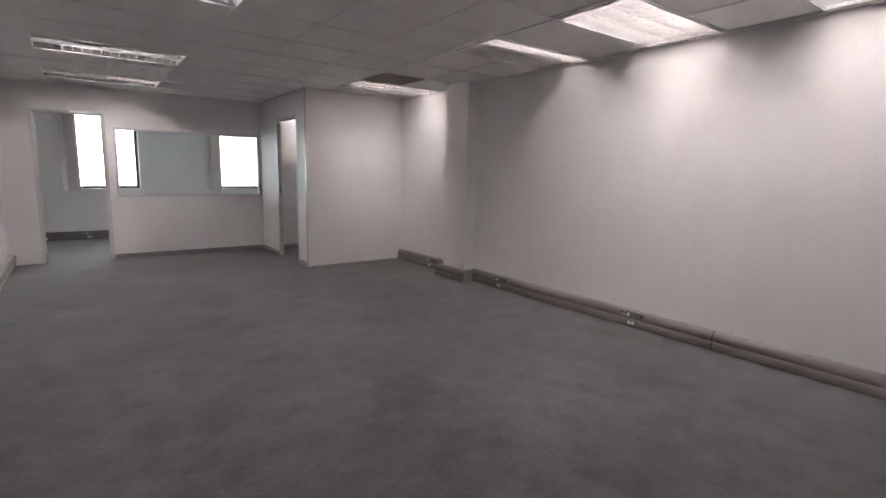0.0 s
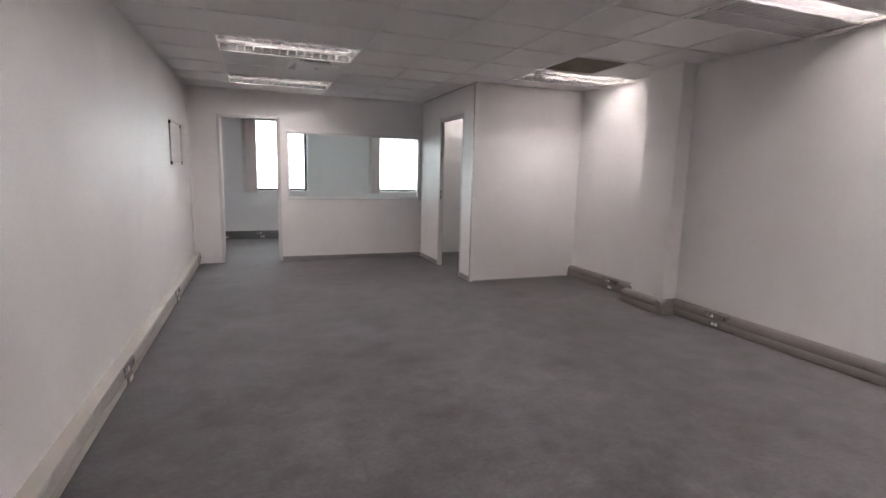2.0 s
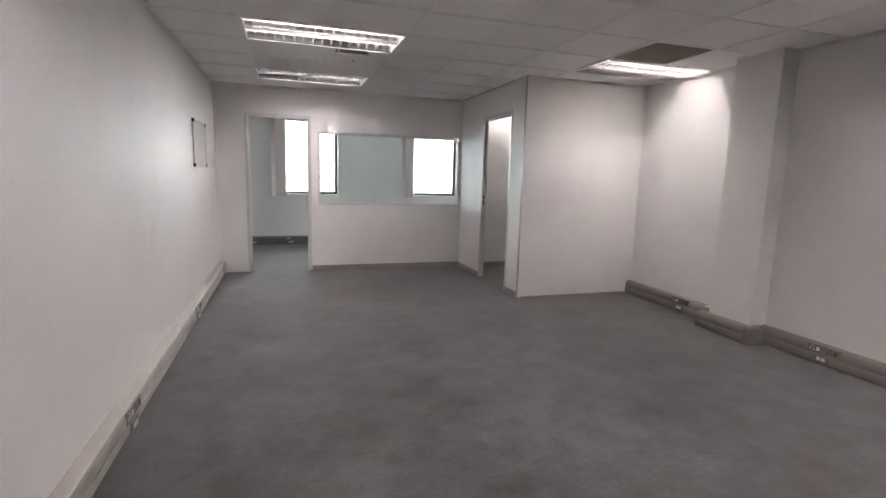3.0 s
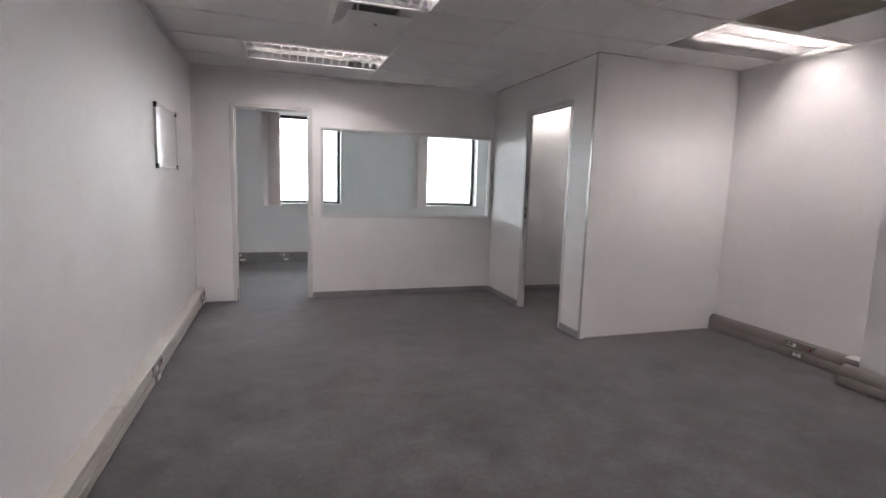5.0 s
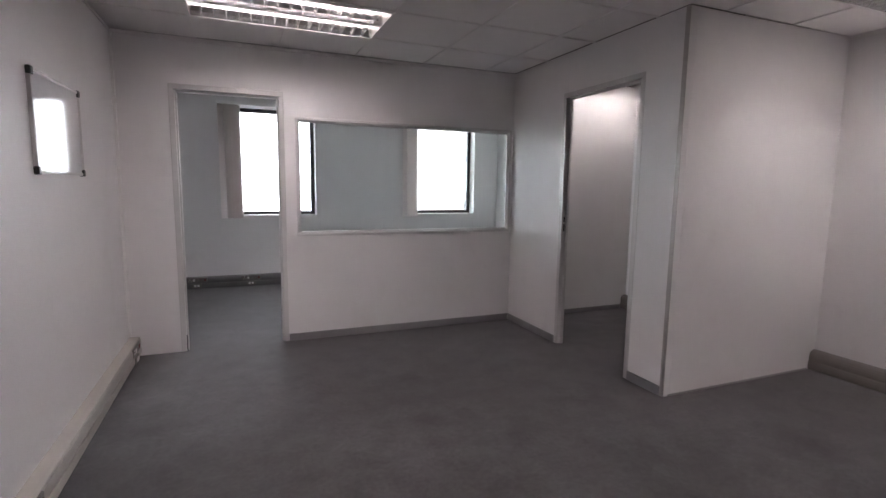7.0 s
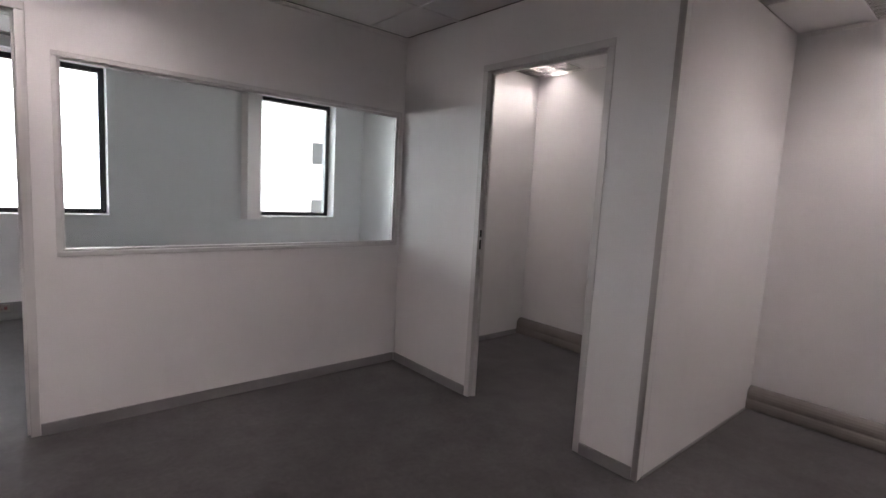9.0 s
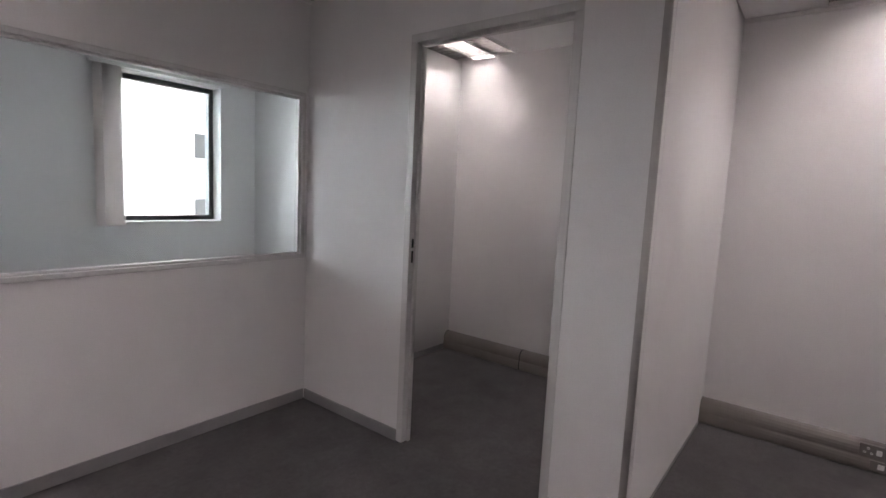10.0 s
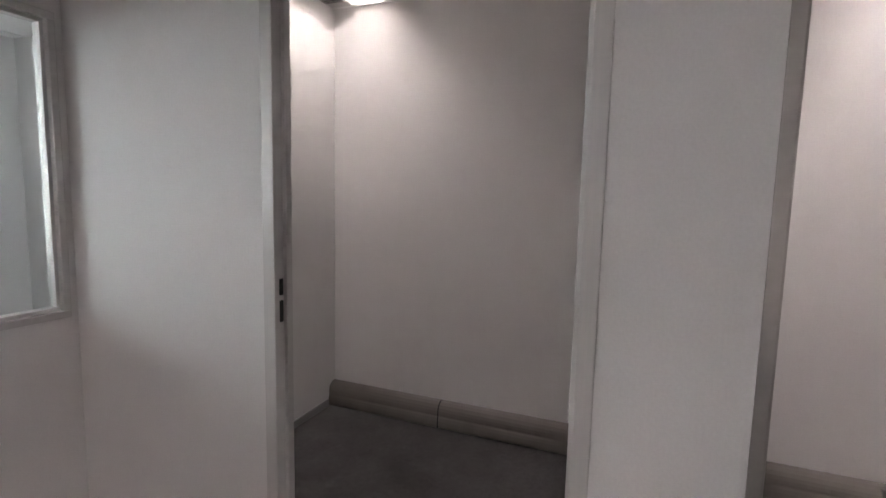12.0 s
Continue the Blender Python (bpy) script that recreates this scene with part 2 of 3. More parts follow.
def slab(axis, a0, a1, d0, d1, z0, z1, holes=()):
    """A wall along an axis ('x' or 'y') from a0 to a1, between depths d0 and d1, with rectangular openings (from, to, low, high)."""
    us = sorted({a0, a1, *(h[0] for h in holes), *(h[1] for h in holes)})
    zs = sorted({z0, z1, *(h[2] for h in holes), *(h[3] for h in holes)})
    us, zs = [u for u in us if a0 <= u <= a1], [z for z in zs if z0 <= z <= z1]
    bm, seen = bmesh.new(), {}

    def vert(u, d, z):
        p = (u, d, z) if axis == "x" else (d, u, z)
        if p not in seen:
            seen[p] = bm.verts.new(p)
        return seen[p]

    def solid(i, k):
        if not (0 <= i < len(us) - 1 and 0 <= k < len(zs) - 1):
            return False
        u, z = (us[i] + us[i + 1]) / 2, (zs[k] + zs[k + 1]) / 2
        return not any(h[0] < u < h[1] and h[2] < z < h[3] for h in holes)

    for i in range(len(us) - 1):
        for k in range(len(zs) - 1):
            if not solid(i, k):
                continue
            u0, u1, w0, w1 = us[i], us[i + 1], zs[k], zs[k + 1]
            for d in (d0, d1):
                bm.faces.new([vert(u0, d, w0), vert(u1, d, w0), vert(u1, d, w1), vert(u0, d, w1)])
            for di, dk, p, q in ((-1, 0, (u0, w0), (u0, w1)), (1, 0, (u1, w0), (u1, w1)), (0, -1, (u0, w0), (u1, w0)), (0, 1, (u0, w1), (u1, w1))):
                if not solid(i + di, k + dk):
                    bm.faces.new([vert(p[0], d0, p[1]), vert(q[0], d0, q[1]), vert(q[0], d1, q[1]), vert(p[0], d1, p[1])])
    return bm


def cylinder(bm, radius, length, m, segments=12):
    bmesh.ops.create_cone(bm, cap_ends=True, segments=segments, radius1=radius, radius2=radius, depth=length, matrix=m)
    return bm


def empty(name, label, category, group="", kind="", at=None):
    ob = new(name)
    ob.empty_display_size = 0.1
    if at is not None:
        ob.matrix_world = at
    return tagged(ob, label, category, group, kind)


# ---- structure ----
# openings: (from, to, low, high)
DOOR1 = (-0.39, 0.41, 0.0, 2.03)
GLAZED = (0.497, 2.49, 0.884, 1.847)
DOOR2 = (6.64, 7.503, 0.0, 2.058)
WIN1, WIN2 = (-0.115, 1.015, 0.905, 2.265), (2.235, 3.355, 0.905, 2.265)
structure("floor", a_box(XL - 0.1, XR + 0.1, YB - 0.1, YF + 0.2, -0.2, 0.0), CARPET, "worn grey carpet with darker stains and main-room brightness painted in", "floor")
structure("wall_left", slab("y", YB, YF, XL - 0.1, XL, 0.0, TOP), WALL, "plain white vinyl-clad office wall", "wall")
structure("wall_right", slab("y", YB, YF, XR, XR + 0.1, 0.0, TOP), WALL, "plain white wall washed by ceiling lights", "wall")
structure("wall_right_lining", slab("y", YB + 0.001, 4.519, XA, XR - 0.001, 0.0, TOP), WALL, "plain white wall washed by ceiling lights", "wall")
structure("wall_back", slab("x", XL - 0.1, XR + 0.1, YB - 0.1, YB, 0.0, TOP), WALL, "plain white end wall", "wall")
structure("wall_front", slab("x", XL - 0.1, XR + 0.1, YF, YF + 0.26, 0.0, TOP, [WIN1, WIN2]), WALL, "white facade wall with two windows", "wall")
structure("wall_front_office", slab("y", YP + T + 0.001, YF - 0.001, XF, XR - 0.001, 0.0, TOP), WALL, "white side wall of the front office", "wall")
structure("wall_partition_glazed", slab("x", XL, XR, YP, YP + T, 0.0, CEIL + 0.002, [DOOR1, GLAZED]), PARTITION, "white office partition with doorway and glazed opening", "wall")
structure("wall_partition_side", slab("y", YS + 0.001, YP - 0.001, XS, XS + T, 0.0, CEIL + 0.002, [DOOR2]), PARTITION, "white partition with an open doorway", "wall")
structure("wall_partition_end", slab("x", XS + T + 0.001, XR - 0.001, YS, YS + T, 0.0, CEIL + 0.002), PARTITION, "white end partition of the side room", "wall")
structure("column", a_box(3.785, XR - 0.001, 4.52, 4.95, 0.0, TOP, bevel=0.004), WALL, "white boxed column against the wall", "column")
structure("roof_slab", a_box(XL - 0.1, XR + 0.1, YB - 0.1, YF + 0.26, TOP + 0.002, TOP + 0.2), CONCRETE, "concrete soffit above the suspended ceiling", "ceiling")

# ---- suspended ceiling: 0.6 m grid ----
GX, GY = -0.2, 5.365
LEFT_LIGHTS, RIGHT_LIGHTS = (0.565, 2.965, 5.365, 7.165), (0.565, 1.765, 2.965, 5.365)
OPEN = [(-0.2, 1.0, y, y + 0.6) for y in LEFT_LIGHTS] + [(2.8, 4.0, y, y + 0.6) for y in RIGHT_LIGHTS]
OPEN += [(2.73, 2.8, y, y + 0.6) for y in RIGHT_LIGHTS[:3]] + [(2.8, 4.0, 7.765, 8.365), (0.4, 1.0, 5.965, 6.565), (2.8, 3.4, 4.765, 5.365)]


def ceiling(rooms):
    bm = bmesh.new()
    rnd = random.Random(4)
    for x0, x1, y0, y1 in rooms:
        i0, i1 = math.floor((x0 - GX) / 0.6), math.ceil((x1 - GX) / 0.6)
        k0, k1 = math.floor((y0 - GY) / 0.6), math.ceil((y1 - GY) / 0.6)
        for i in range(i0, i1):
            for k in range(k0, k1):
                a, b = max(x0, GX + 0.6 * i), min(x1, GX + 0.6 * (i + 1))
                c, d = max(y0, GY + 0.6 * k), min(y1, GY + 0.6 * (k + 1))
                if b - a < 0.02 or d - c < 0.02:
                    continue
                if any(o[0] - 0.01 < (a + b) / 2 < o[1] + 0.01 and o[2] - 0.01 < (c + d) / 2 < o[3] + 0.01 for o in OPEN):
                    continue
                lift = [CEIL + 0.0065 + rnd.uniform(0, 0.003) for _ in range(4)]
                if (i, k) in ((3, 4), (4, 4), (4, 3)):
                    lift[0] -= 0.009
                g = 0.0012
                lo = [bm.verts.new(p) for p in ((a + g, c + g, lift[0]), (b - g, c + g, lift[1]), (b - g, d - g, lift[2]), (a + g, d - g, lift[3]))]
                hi = [bm.verts.new((v.co.x, v.co.y, v.co.z + 0.014)) for v in lo]
                bm.faces.new(lo)
                bm.faces.new(hi)
                for n in range(4):
                    bm.faces.new([lo[n], lo[(n + 1) % 4], hi[(n + 1) % 4], hi[n]])
    return bm


ROOMS = [(XL, XS, YB, YP), (XS, XR, YB, YS), (XS + T, XR, YS + T, YP), (XL, XF, YP + T, YF)]
structure("ceiling", ceiling(ROOMS), TILE, "white suspended ceiling of square tiles, some slightly sagging", "ceiling")


def tees(rooms):
    """The grid's visible flanges, 24 mm wide, left out where the lights and the vent sit."""
    bm = bmesh.new()
    rnd = random.Random(9)

    def inside(x, y):
        return any(o[0] + 0.02 < x < o[1] - 0.02 and o[2] + 0.02 < y < o[3] - 0.02 for o in OPEN)

    for x0, x1, y0, y1 in rooms:
        for i in range(math.floor((x0 - GX) / 0.6), math.ceil((x1 - GX) / 0.6) + 1):
            for k in range(math.floor((y0 - GY) / 0.6), math.ceil((y1 - GY) / 0.6) + 1):
                x, y = GX + 0.6 * i, GY + 0.6 * k
                z = CEIL + rnd.uniform(0.0, 0.0025) - (0.003 if (i, k) in ((3, 1), (2, -1), (2, -2)) else 0.0)
                c, d = max(y0, y), min(y1, y + 0.6)
                if x0 + 0.01 < x < x1 - 0.01 and d - c > 0.02 and not inside(x, (c + d) / 2):
                    box(bm, x - 0.011, x + 0.011, c + 0.012, d - 0.012, z, z + 0.0095)
                a, b = max(x0, x), min(x1, x + 0.6)
                if y0 + 0.01 < y < y1 - 0.01 and b - a > 0.02 and not inside((a + b) / 2, y):
                    box(bm, a + 0.001, b - 0.001, y - 0.011, y + 0.011, z, z + 0.0095)
    return bm


structure("ceiling_grid", tees(ROOMS), TEE, "white metal tee grid of the ceiling", "ceiling")


# ---- ceiling lights: recessed, with bright louvres over fluorescent tubes ----
def ceiling_light(rows, lit, metal, tall, glowing, short=0.17):
    w, d, h = 1.196, 0.596, tall + 0.03
    light = empty("ceiling_light", "recessed fluorescent light with bright metal louvres", "ceiling light", "louvred ceiling lights")
    bm = bmesh.new()
    hw, hd, s = w / 2, d / 2, 0.004
    box(bm, -hw, hw, -hd, hd, h, h + s)
    for y in (-hd, hd - s):
        box(bm, -hw, hw, y, y + s, 0.002, h)
    for x in (-hw, hw - s):
        box(bm, x, x + s, -hd + s, hd - s, 0.002, h)
    part("housing", bm, HOUSING, light)
    bm = bmesh.new()
    for y in (-hd, hd - 0.014):
        box(bm, -hw, hw, y, y + 0.014, -0.003, 0.002)
    for x in (-hw, hw - 0.014):
        box(bm, x, x + 0.014, -hd + 0.014, hd - 0.014, -0.003, 0.002)
    part("frame", bm, TEE, light)
    pitch = (d - 0.028) / rows
    for r in range(rows + 1):
        y = -d / 2 + 0.014 + r * pitch
        bm = bmesh.new()
        prof = [(-0.003, 0.002), (0.003, 0.002), (0.012, tall * 0.5), (0.026, tall), (-0.026, tall), (-0.012, tall * 0.5)]
        if rows == 2 and r == 1:
            prof = [(-0.018, 0.002), (0.018, 0.002), (0.022, tall * 0.5), (0.034, tall), (-0.034, tall), (-0.022, tall * 0.5)]
        if r == 0:
            prof = [(max(p, 0.0), z) for p, z in prof]
        if r == rows:
            prof = [(min(p, 0.0), z) for p, z in prof]
        ends = [[bm.verts.new((x, y + p, z)) for p, z in prof] for x in (-hw + 0.006, hw - 0.006)]
        n = len(prof)
        for i in range(n):
            if (ends[0][i].co - ends[0][(i + 1) % n].co).length > 1e-6:
                bm.faces.new([ends[0][i], ends[0][(i + 1) % n], ends[1][(i + 1) % n], ends[1][i]])
        bmesh.ops.remove_doubles(bm, verts=bm.verts, dist=1e-5)
        part("reflector", bm, metal, light, "long bright aluminium reflector")
    count, high = (16, 0.9) if rows == 2 else (19, 0.42)
    for r in range(rows):
        y0 = -d / 2 + 0.014 + r * pitch
        tube = bmesh.new()
        cylinder(tube, 0.014, w - short, Matrix.Translation((0, y0 + pitch / 2, tall + 0.008)) @ Matrix.Rotation(radians(90), 4, "Y"), 10)
        tube = part("tube", tube, glowing if r in lit else SWITCH, light, "lit fluorescent tube" if r in lit else "unlit fluorescent tube", smooth=True)
        for sx in (-1, 1):
            x = sx * (w / 2 - short / 2 + 0.008)
            part("lamp_holder", a_box(x - 0.01, x + 0.01, y0 + pitch / 2 - 0.014, y0 + pitch / 2 + 0.014, tall - 0.01, h, bevel=0.002), SWITCH, tube, "white lamp holder")
        # unseen sheet, added to keep lit rows from brightening unlit ones
        if r:
            part("light_block", a_box(-hw + s, hw - s, y0 - 0.001, y0 + 0.001, tall, h), HOUSING, light)
    blade = None
    for r in range(rows):
        y0 = -d / 2 + 0.014 + r * pitch
        for k in range(1, count):
            x = -hw + 0.006 + (w - 0.012) * k / count
            if blade is None:
                bm = bmesh.new()
                u, v = pitch / 2 - 0.004, pitch / 2 - 0.014
                pts = [(-0.001, -u, 0.004), (0.001, -u, 0.004), (0.001, u, 0.004), (-0.001, u, 0.004), (-0.006, -v, tall * high), (0.006, -v, tall * high), (0.006, v, tall * high), (-0.006, v, tall * high)]
                vs = [bm.verts.new(p) for p in pts]
                for f in ((0, 1, 2, 3), (7, 6, 5, 4), (0, 4, 5, 1), (1, 5, 6, 2), (2, 6, 7, 3), (3, 7, 4, 0)):
                    bm.faces.new([vs[i] for i in f])
                blade = mesh("louvre_blade", bm, MIRROR)
            ob = new("louvre_blade", blade)
            ob.parent = light
            ob.location = (x, y0 + pitch / 2, 0)
    return light


two = ceiling_light(2, (0, 1), DIM, 0.056, TUBEMAT)
# unseen lamp, added at the left row's spacing to brighten the near floor
front = ceiling_light(2, (0, 1), DIM, 0.056, BRIGHT_TUBEMAT)
side = ceiling_light(3, (1,), MIRROR, 0.075, SIDE_TUBEMAT, 0.07)
side["label"] = "recessed louvred light with one lit tube"
LIT = ((0, 1, 2), (0, 1, 2), (0,), (0, 1))
for lit, y in zip(LIT, RIGHT_LIGHTS):
    lamp = ceiling_light(3, lit, MIRROR, 0.085, WALL_TUBEMAT if y < 4.5 else BRIGHT_TUBEMAT, 0.23)
    lamp.matrix_basis = pose(3.331 if y < 4.5 else 3.391, y + 0.3, CEIL)
    if len(lit) < 3:
        lamp["label"] = "recessed louvred light beside the wall, partly unlit"
front.matrix_basis = pose(0.4, LEFT_LIGHTS[0] + 0.3, CEIL)
two.matrix_basis = pose(0.4, LEFT_LIGHTS[1] + 0.3, CEIL)
for y in LEFT_LIGHTS[2:]:
    copy_thing(two, pose(0.4, y + 0.3, CEIL))
side.matrix_basis = pose(3.39, 8.065, CEIL)


# ---- ceiling vent and missing tile ----
def ceiling_vent():
    vent = empty("ceiling_vent", "white square ceiling air diffuser with a dropped plate", "air vent", at=pose(0.7, 6.265, CEIL))
    bm = bmesh.new()
    rings = []
    for half, z in ((0.297, 0.0), (0.272, 0.001), (0.205, 0.045), (0.15, 0.07)):
        rings.append([bm.verts.new((sx * half, sy * half, z)) for sx, sy in ((-1, -1), (1, -1), (1, 1), (-1, 1))])
    for a, b in zip(rings, rings[1:]):
        for n in range(4):
            bm.faces.new([a[n], a[(n + 1) % 4], b[(n + 1) % 4], b[n]])
    part("cone", bm, TILE, vent)
    part("duct", a_box(-0.15, 0.15, -0.15, 0.15, 0.071, 0.2), PLATE, vent, "dark duct opening")
    part("plate", a_box(-0.205, 0.205, -0.195, 0.205, -0.022, -0.012, bevel=0.004), TEE, vent)
    bm = bmesh.new()
    for sx in (-1, 1):
        for sy in (-1, 1):
            cylinder(bm, 0.006, 0.075, Matrix.Translation((sx * 0.14, sy * 0.14, 0.026)), 8)
    part("hanger", bm, TEE, vent)
    part("knob", cylinder(bmesh.new(), 0.012, 0.012, Matrix.Translation((0, 0, -0.027)), 12), SKIRT, vent, "small grey adjusting knob")
    return vent


ceiling_vent()
tagged(new("brown_ceiling_panel", mesh("brown_ceiling_panel", a_box(2.803, 3.397, 4.768, 5.362, CEIL + 0.012, CEIL + 0.024), BROWN)), "bare brown board where a ceiling tile is missing", "ceiling panel", kind="structure")


# ---- doorways, glazing, skirtings ----
JAMB = 0.036


def door_frame(name, axis, o, d0, d1, label):
    """An aluminium frame that wraps the wall's edge round an opening."""
    root = empty(name, label, "door frame", kind="structure")
    f, p = JAMB, 0.004

    def bar(n, u0, u1, z0, z1):
        bm = a_box(u0, u1, d0 - p, d1 + p, z0, z1, bevel=0.003) if axis == "x" else a_box(d0 - p, d1 + p, u0, u1, z0, z1, bevel=0.003)
        part(n, bm, FRAME, root)

    def stop(u0, u1, z0, z1):
        c = d1 - 0.012
        bm = a_box(u0, u1, c - 0.012, c + 0.012, z0, z1, bevel=0.002) if axis == "x" else a_box(c - 0.012, c + 0.012, u0, u1, z0, z1, bevel=0.002)
        part("door_stop", bm, FRAME, root)

    bar("jamb", o[0] - 0.003, o[0] + f, 0.0, o[3] - f)
    bar("jamb", o[1] - f, o[1] + 0.003, 0.0, o[3] - f)
    bar("head", o[0] - 0.003, o[1] + 0.003, o[3] - f, o[3] + 0.003)
    stop(o[0] + f, o[0] + f + 0.012, 0.0, o[3] - f - 0.012)
    stop(o[1] - f - 0.012, o[1] - f, 0.0, o[3] - f - 0.012)
    stop(o[0] + f, o[1] - f, o[3] - f - 0.012, o[3] - f)
    return root


door1 = door_frame("door_1", "x", DOOR1, YP, YP + T, "open doorway with a slim aluminium frame")
door2 = door_frame("door_2", "y", DOOR2, XS, XS + T, "open side-room doorway with a slim aluminium frame")
for z0, z1 in ((0.955, 1.015), (1.03, 1.075)):
    part("strike_plate", a_box(XS + 0.014, XS + 0.027, DOOR2[1] - JAMB - 0.003, DOOR2[1] - JAMB + 0.001, z0, z1, bevel=0.001), BLACK, door2, "black lock strike plate")
for z in (1.79, 1.815):
    part("screw_hole", a_box(XS + 0.015, XS + 0.023, DOOR2[0] + JAMB - 0.001, DOOR2[0] + JAMB + 0.0015, z, z + 0.009), BLACK, door2, "black screw hole")
part("threshold_stop", a_box(DOOR1[0] + JAMB, DOOR1[0] + JAMB + 0.006, YP - 0.004, YP + 0.012, 0.0, 0.13, bevel=0.001), BLACK, door1, "black rubber strip")


def glazing():
    u0, u1, z0, z1 = GLAZED
    root = empty("window_1", "fixed internal glass pane in a slim aluminium frame", "window", kind="structure")
    f, d0, d1 = 0.024, YP - 0.008, YP + T + 0.008
    part("frame_bottom", a_box(u0, u1, d0, d1, z0, z0 + f, bevel=0.003), SASH, root)
    part("frame_top", a_box(u0, u1, d0, d1, z1 - f, z1, bevel=0.003), SASH, root)
    part("frame_side", a_box(u0, u0 + f, d0, d1, z0 + f, z1 - f, bevel=0.003), SASH, root)
    part("frame_side", a_box(u1 - f, u1, d0, d1, z0 + f, z1 - f, bevel=0.003), SASH, root)
    c = YP + T / 2
    for a, b, e, g in ((u0 + f, u1 - f, z0 + f, z0 + f + 0.012), (u0 + f, u1 - f, z1 - f - 0.012, z1 - f), (u0 + f, u0 + f + 0.012, z0 + f + 0.012, z1 - f - 0.012), (u1 - f - 0.012, u1 - f, z0 + f + 0.012, z1 - f - 0.012)):
        part("glazing_bead", a_box(a, b, c - 0.018, c + 0.018, e, g, bevel=0.002), SASH, root)
    pane = part("pane", a_box(u0 + f + 0.004, u1 - f - 0.004, c - 0.003, c + 0.003, z0 + f + 0.004, z1 - f - 0.004), GLASS, root, "clear glass pane")
    pane.visible_shadow = False


glazing()
H, P = 0.062, 0.011


def skirting(a):
    structure("baseboard", a_box(*a, bevel=0.002), SKIRT, "grey aluminium skirting along the partition", "skirting")


skirting((DOOR1[1] + 0.004, XS - 0.012, YP - P, YP - 0.0005, 0.0, H))
skirting((XS - P, XS - 0.0005, DOOR2[1] + 0.004, YP - 0.012, 0.0, H))
skirting((XS - P, XS - 0.0005, YS + 0.027, DOOR2[0] - 0.004, 0.0, H))
structure("baseboard", a_box(XS + 0.04, XR - 0.08, YS - 0.006, YS - 0.0005, 0.0, 0.012, bevel=0.001), SKIRT, "thin grey floor trim below the end partition", "skirting")
skirting((XS + T + 0.012, XR - 0.08, YP - P, YP - 0.0005, 0.0, H * 0.7))
structure("trim", a_box(XL, XS, YP - 0.02, YP - 0.0005, CEIL - 0.024, CEIL - 0.001, bevel=0.004), TRIM, "white wall angle along the ceiling edge", "trim")
structure("trim", a_box(XL + 0.0005, XL + 0.012, YB, YP - 0.015, CEIL - 0.016, CEIL - 0.001, bevel=0.002), TRIM, "white wall angle along the ceiling edge", "trim")
structure("trim", a_box(XA - 0.014, XA - 0.0005, YB + 0.002, 4.518, CEIL - 0.018, CEIL - 0.001, bevel=0.002), TRIM, "white wall angle along the ceiling edge", "trim")
structure("trim", a_box(XR - 0.014, XR - 0.0005, 4.951, YS - 0.001, CEIL - 0.018, CEIL - 0.001, bevel=0.002), TRIM, "white wall angle along the ceiling edge", "trim")
structure("trim", a_box(XL + 0.0005, XL + 0.02, YP - 0.02, YP - 0.0005, 0.16, CEIL - 0.024, bevel=0.003), TRIM, "white upright trim in the wall corner", "trim")
# thin, slightly buckled metal angle on the free corner of the side room
bm = bmesh.new()
rnd = random.Random(21)
rings = []
for k in range(33):
    z = (CEIL - 0.002) * k / 32
    swell = 0.0035 + rnd.uniform(0, 0.001)
    lean = rnd.uniform(-0.0005, 0.0006)
    pts = ((XS - 0.001, YS + 0.026), (XS - 0.0035 - lean, YS + 0.0255), (XS - swell, YS + 0.002), (XS - 0.002, YS - 0.0025), (XS + 0.003, YS - 0.0025), (XS + 0.003, YS - 0.0005), (XS - 0.0005, YS - 0.0005))
    rings.append([bm.verts.new((x, y, z)) for x, y in pts])
for a, b in zip(rings, rings[1:]):
    for n in range(7):
        bm.faces.new([a[n], a[(n + 1) % 7], b[(n + 1) % 7], b[n]])
bm.faces.new(rings[0])
bm.faces.new(rings[-1])
structure("corner_strip", bm, EDGE, "scuffed metal corner strip on the partition edge", "trim")


# ---- power trunking ----
PROFILE = [(0.0, 0.0), (0.0432, 0.0), (0.0432, 0.014), (0.0676, 0.014), (0.073, 0.019), (0.075, 0.038), (0.0736, 0.06), (0.0723, 0.066), (0.0635, 0.067), (0.0635, 0.072), (0.0716, 0.073),
           (0.0743, 0.095), (0.073, 0.12), (0.0703, 0.129), (0.0649, 0.13), (0.0649, 0.134), (0.0703, 0.135), (0.0703, 0.143), (0.0662, 0.146), (0.0, 0.147)]


# the grey runs: two rounded channels that slope back to the wall, with no ledge on top
WAVE = [(0.0, 0.0), (0.06, 0.0), (0.065, 0.006), (0.0675, 0.02), (0.0675, 0.042), (0.064, 0.058), (0.059, 0.067), (0.0585, 0.072), (0.0615, 0.082), (0.0625, 0.098),
        (0.0585, 0.114), (0.047, 0.13), (0.028, 0.14), (0.012, 0.1435), (0.0, 0.144)]


def profile_bar(profile, x0, x1, grow=0.0):
    bm = bmesh.new()
    ends = [[bm.verts.new((u, -d - (grow if d > 0 else 0.0), z + (grow if z > 0.01 else 0.0))) for d, z in profile] for u in (x0, x1)]
    k = len(profile)
    for i in range(k):
        bm.faces.new([ends[0][i], ends[0][(i + 1) % k], ends[1][(i + 1) % k], ends[1][i]])
    bm.faces.new(ends[0])
    bm.faces.new(ends[1])
    return bm


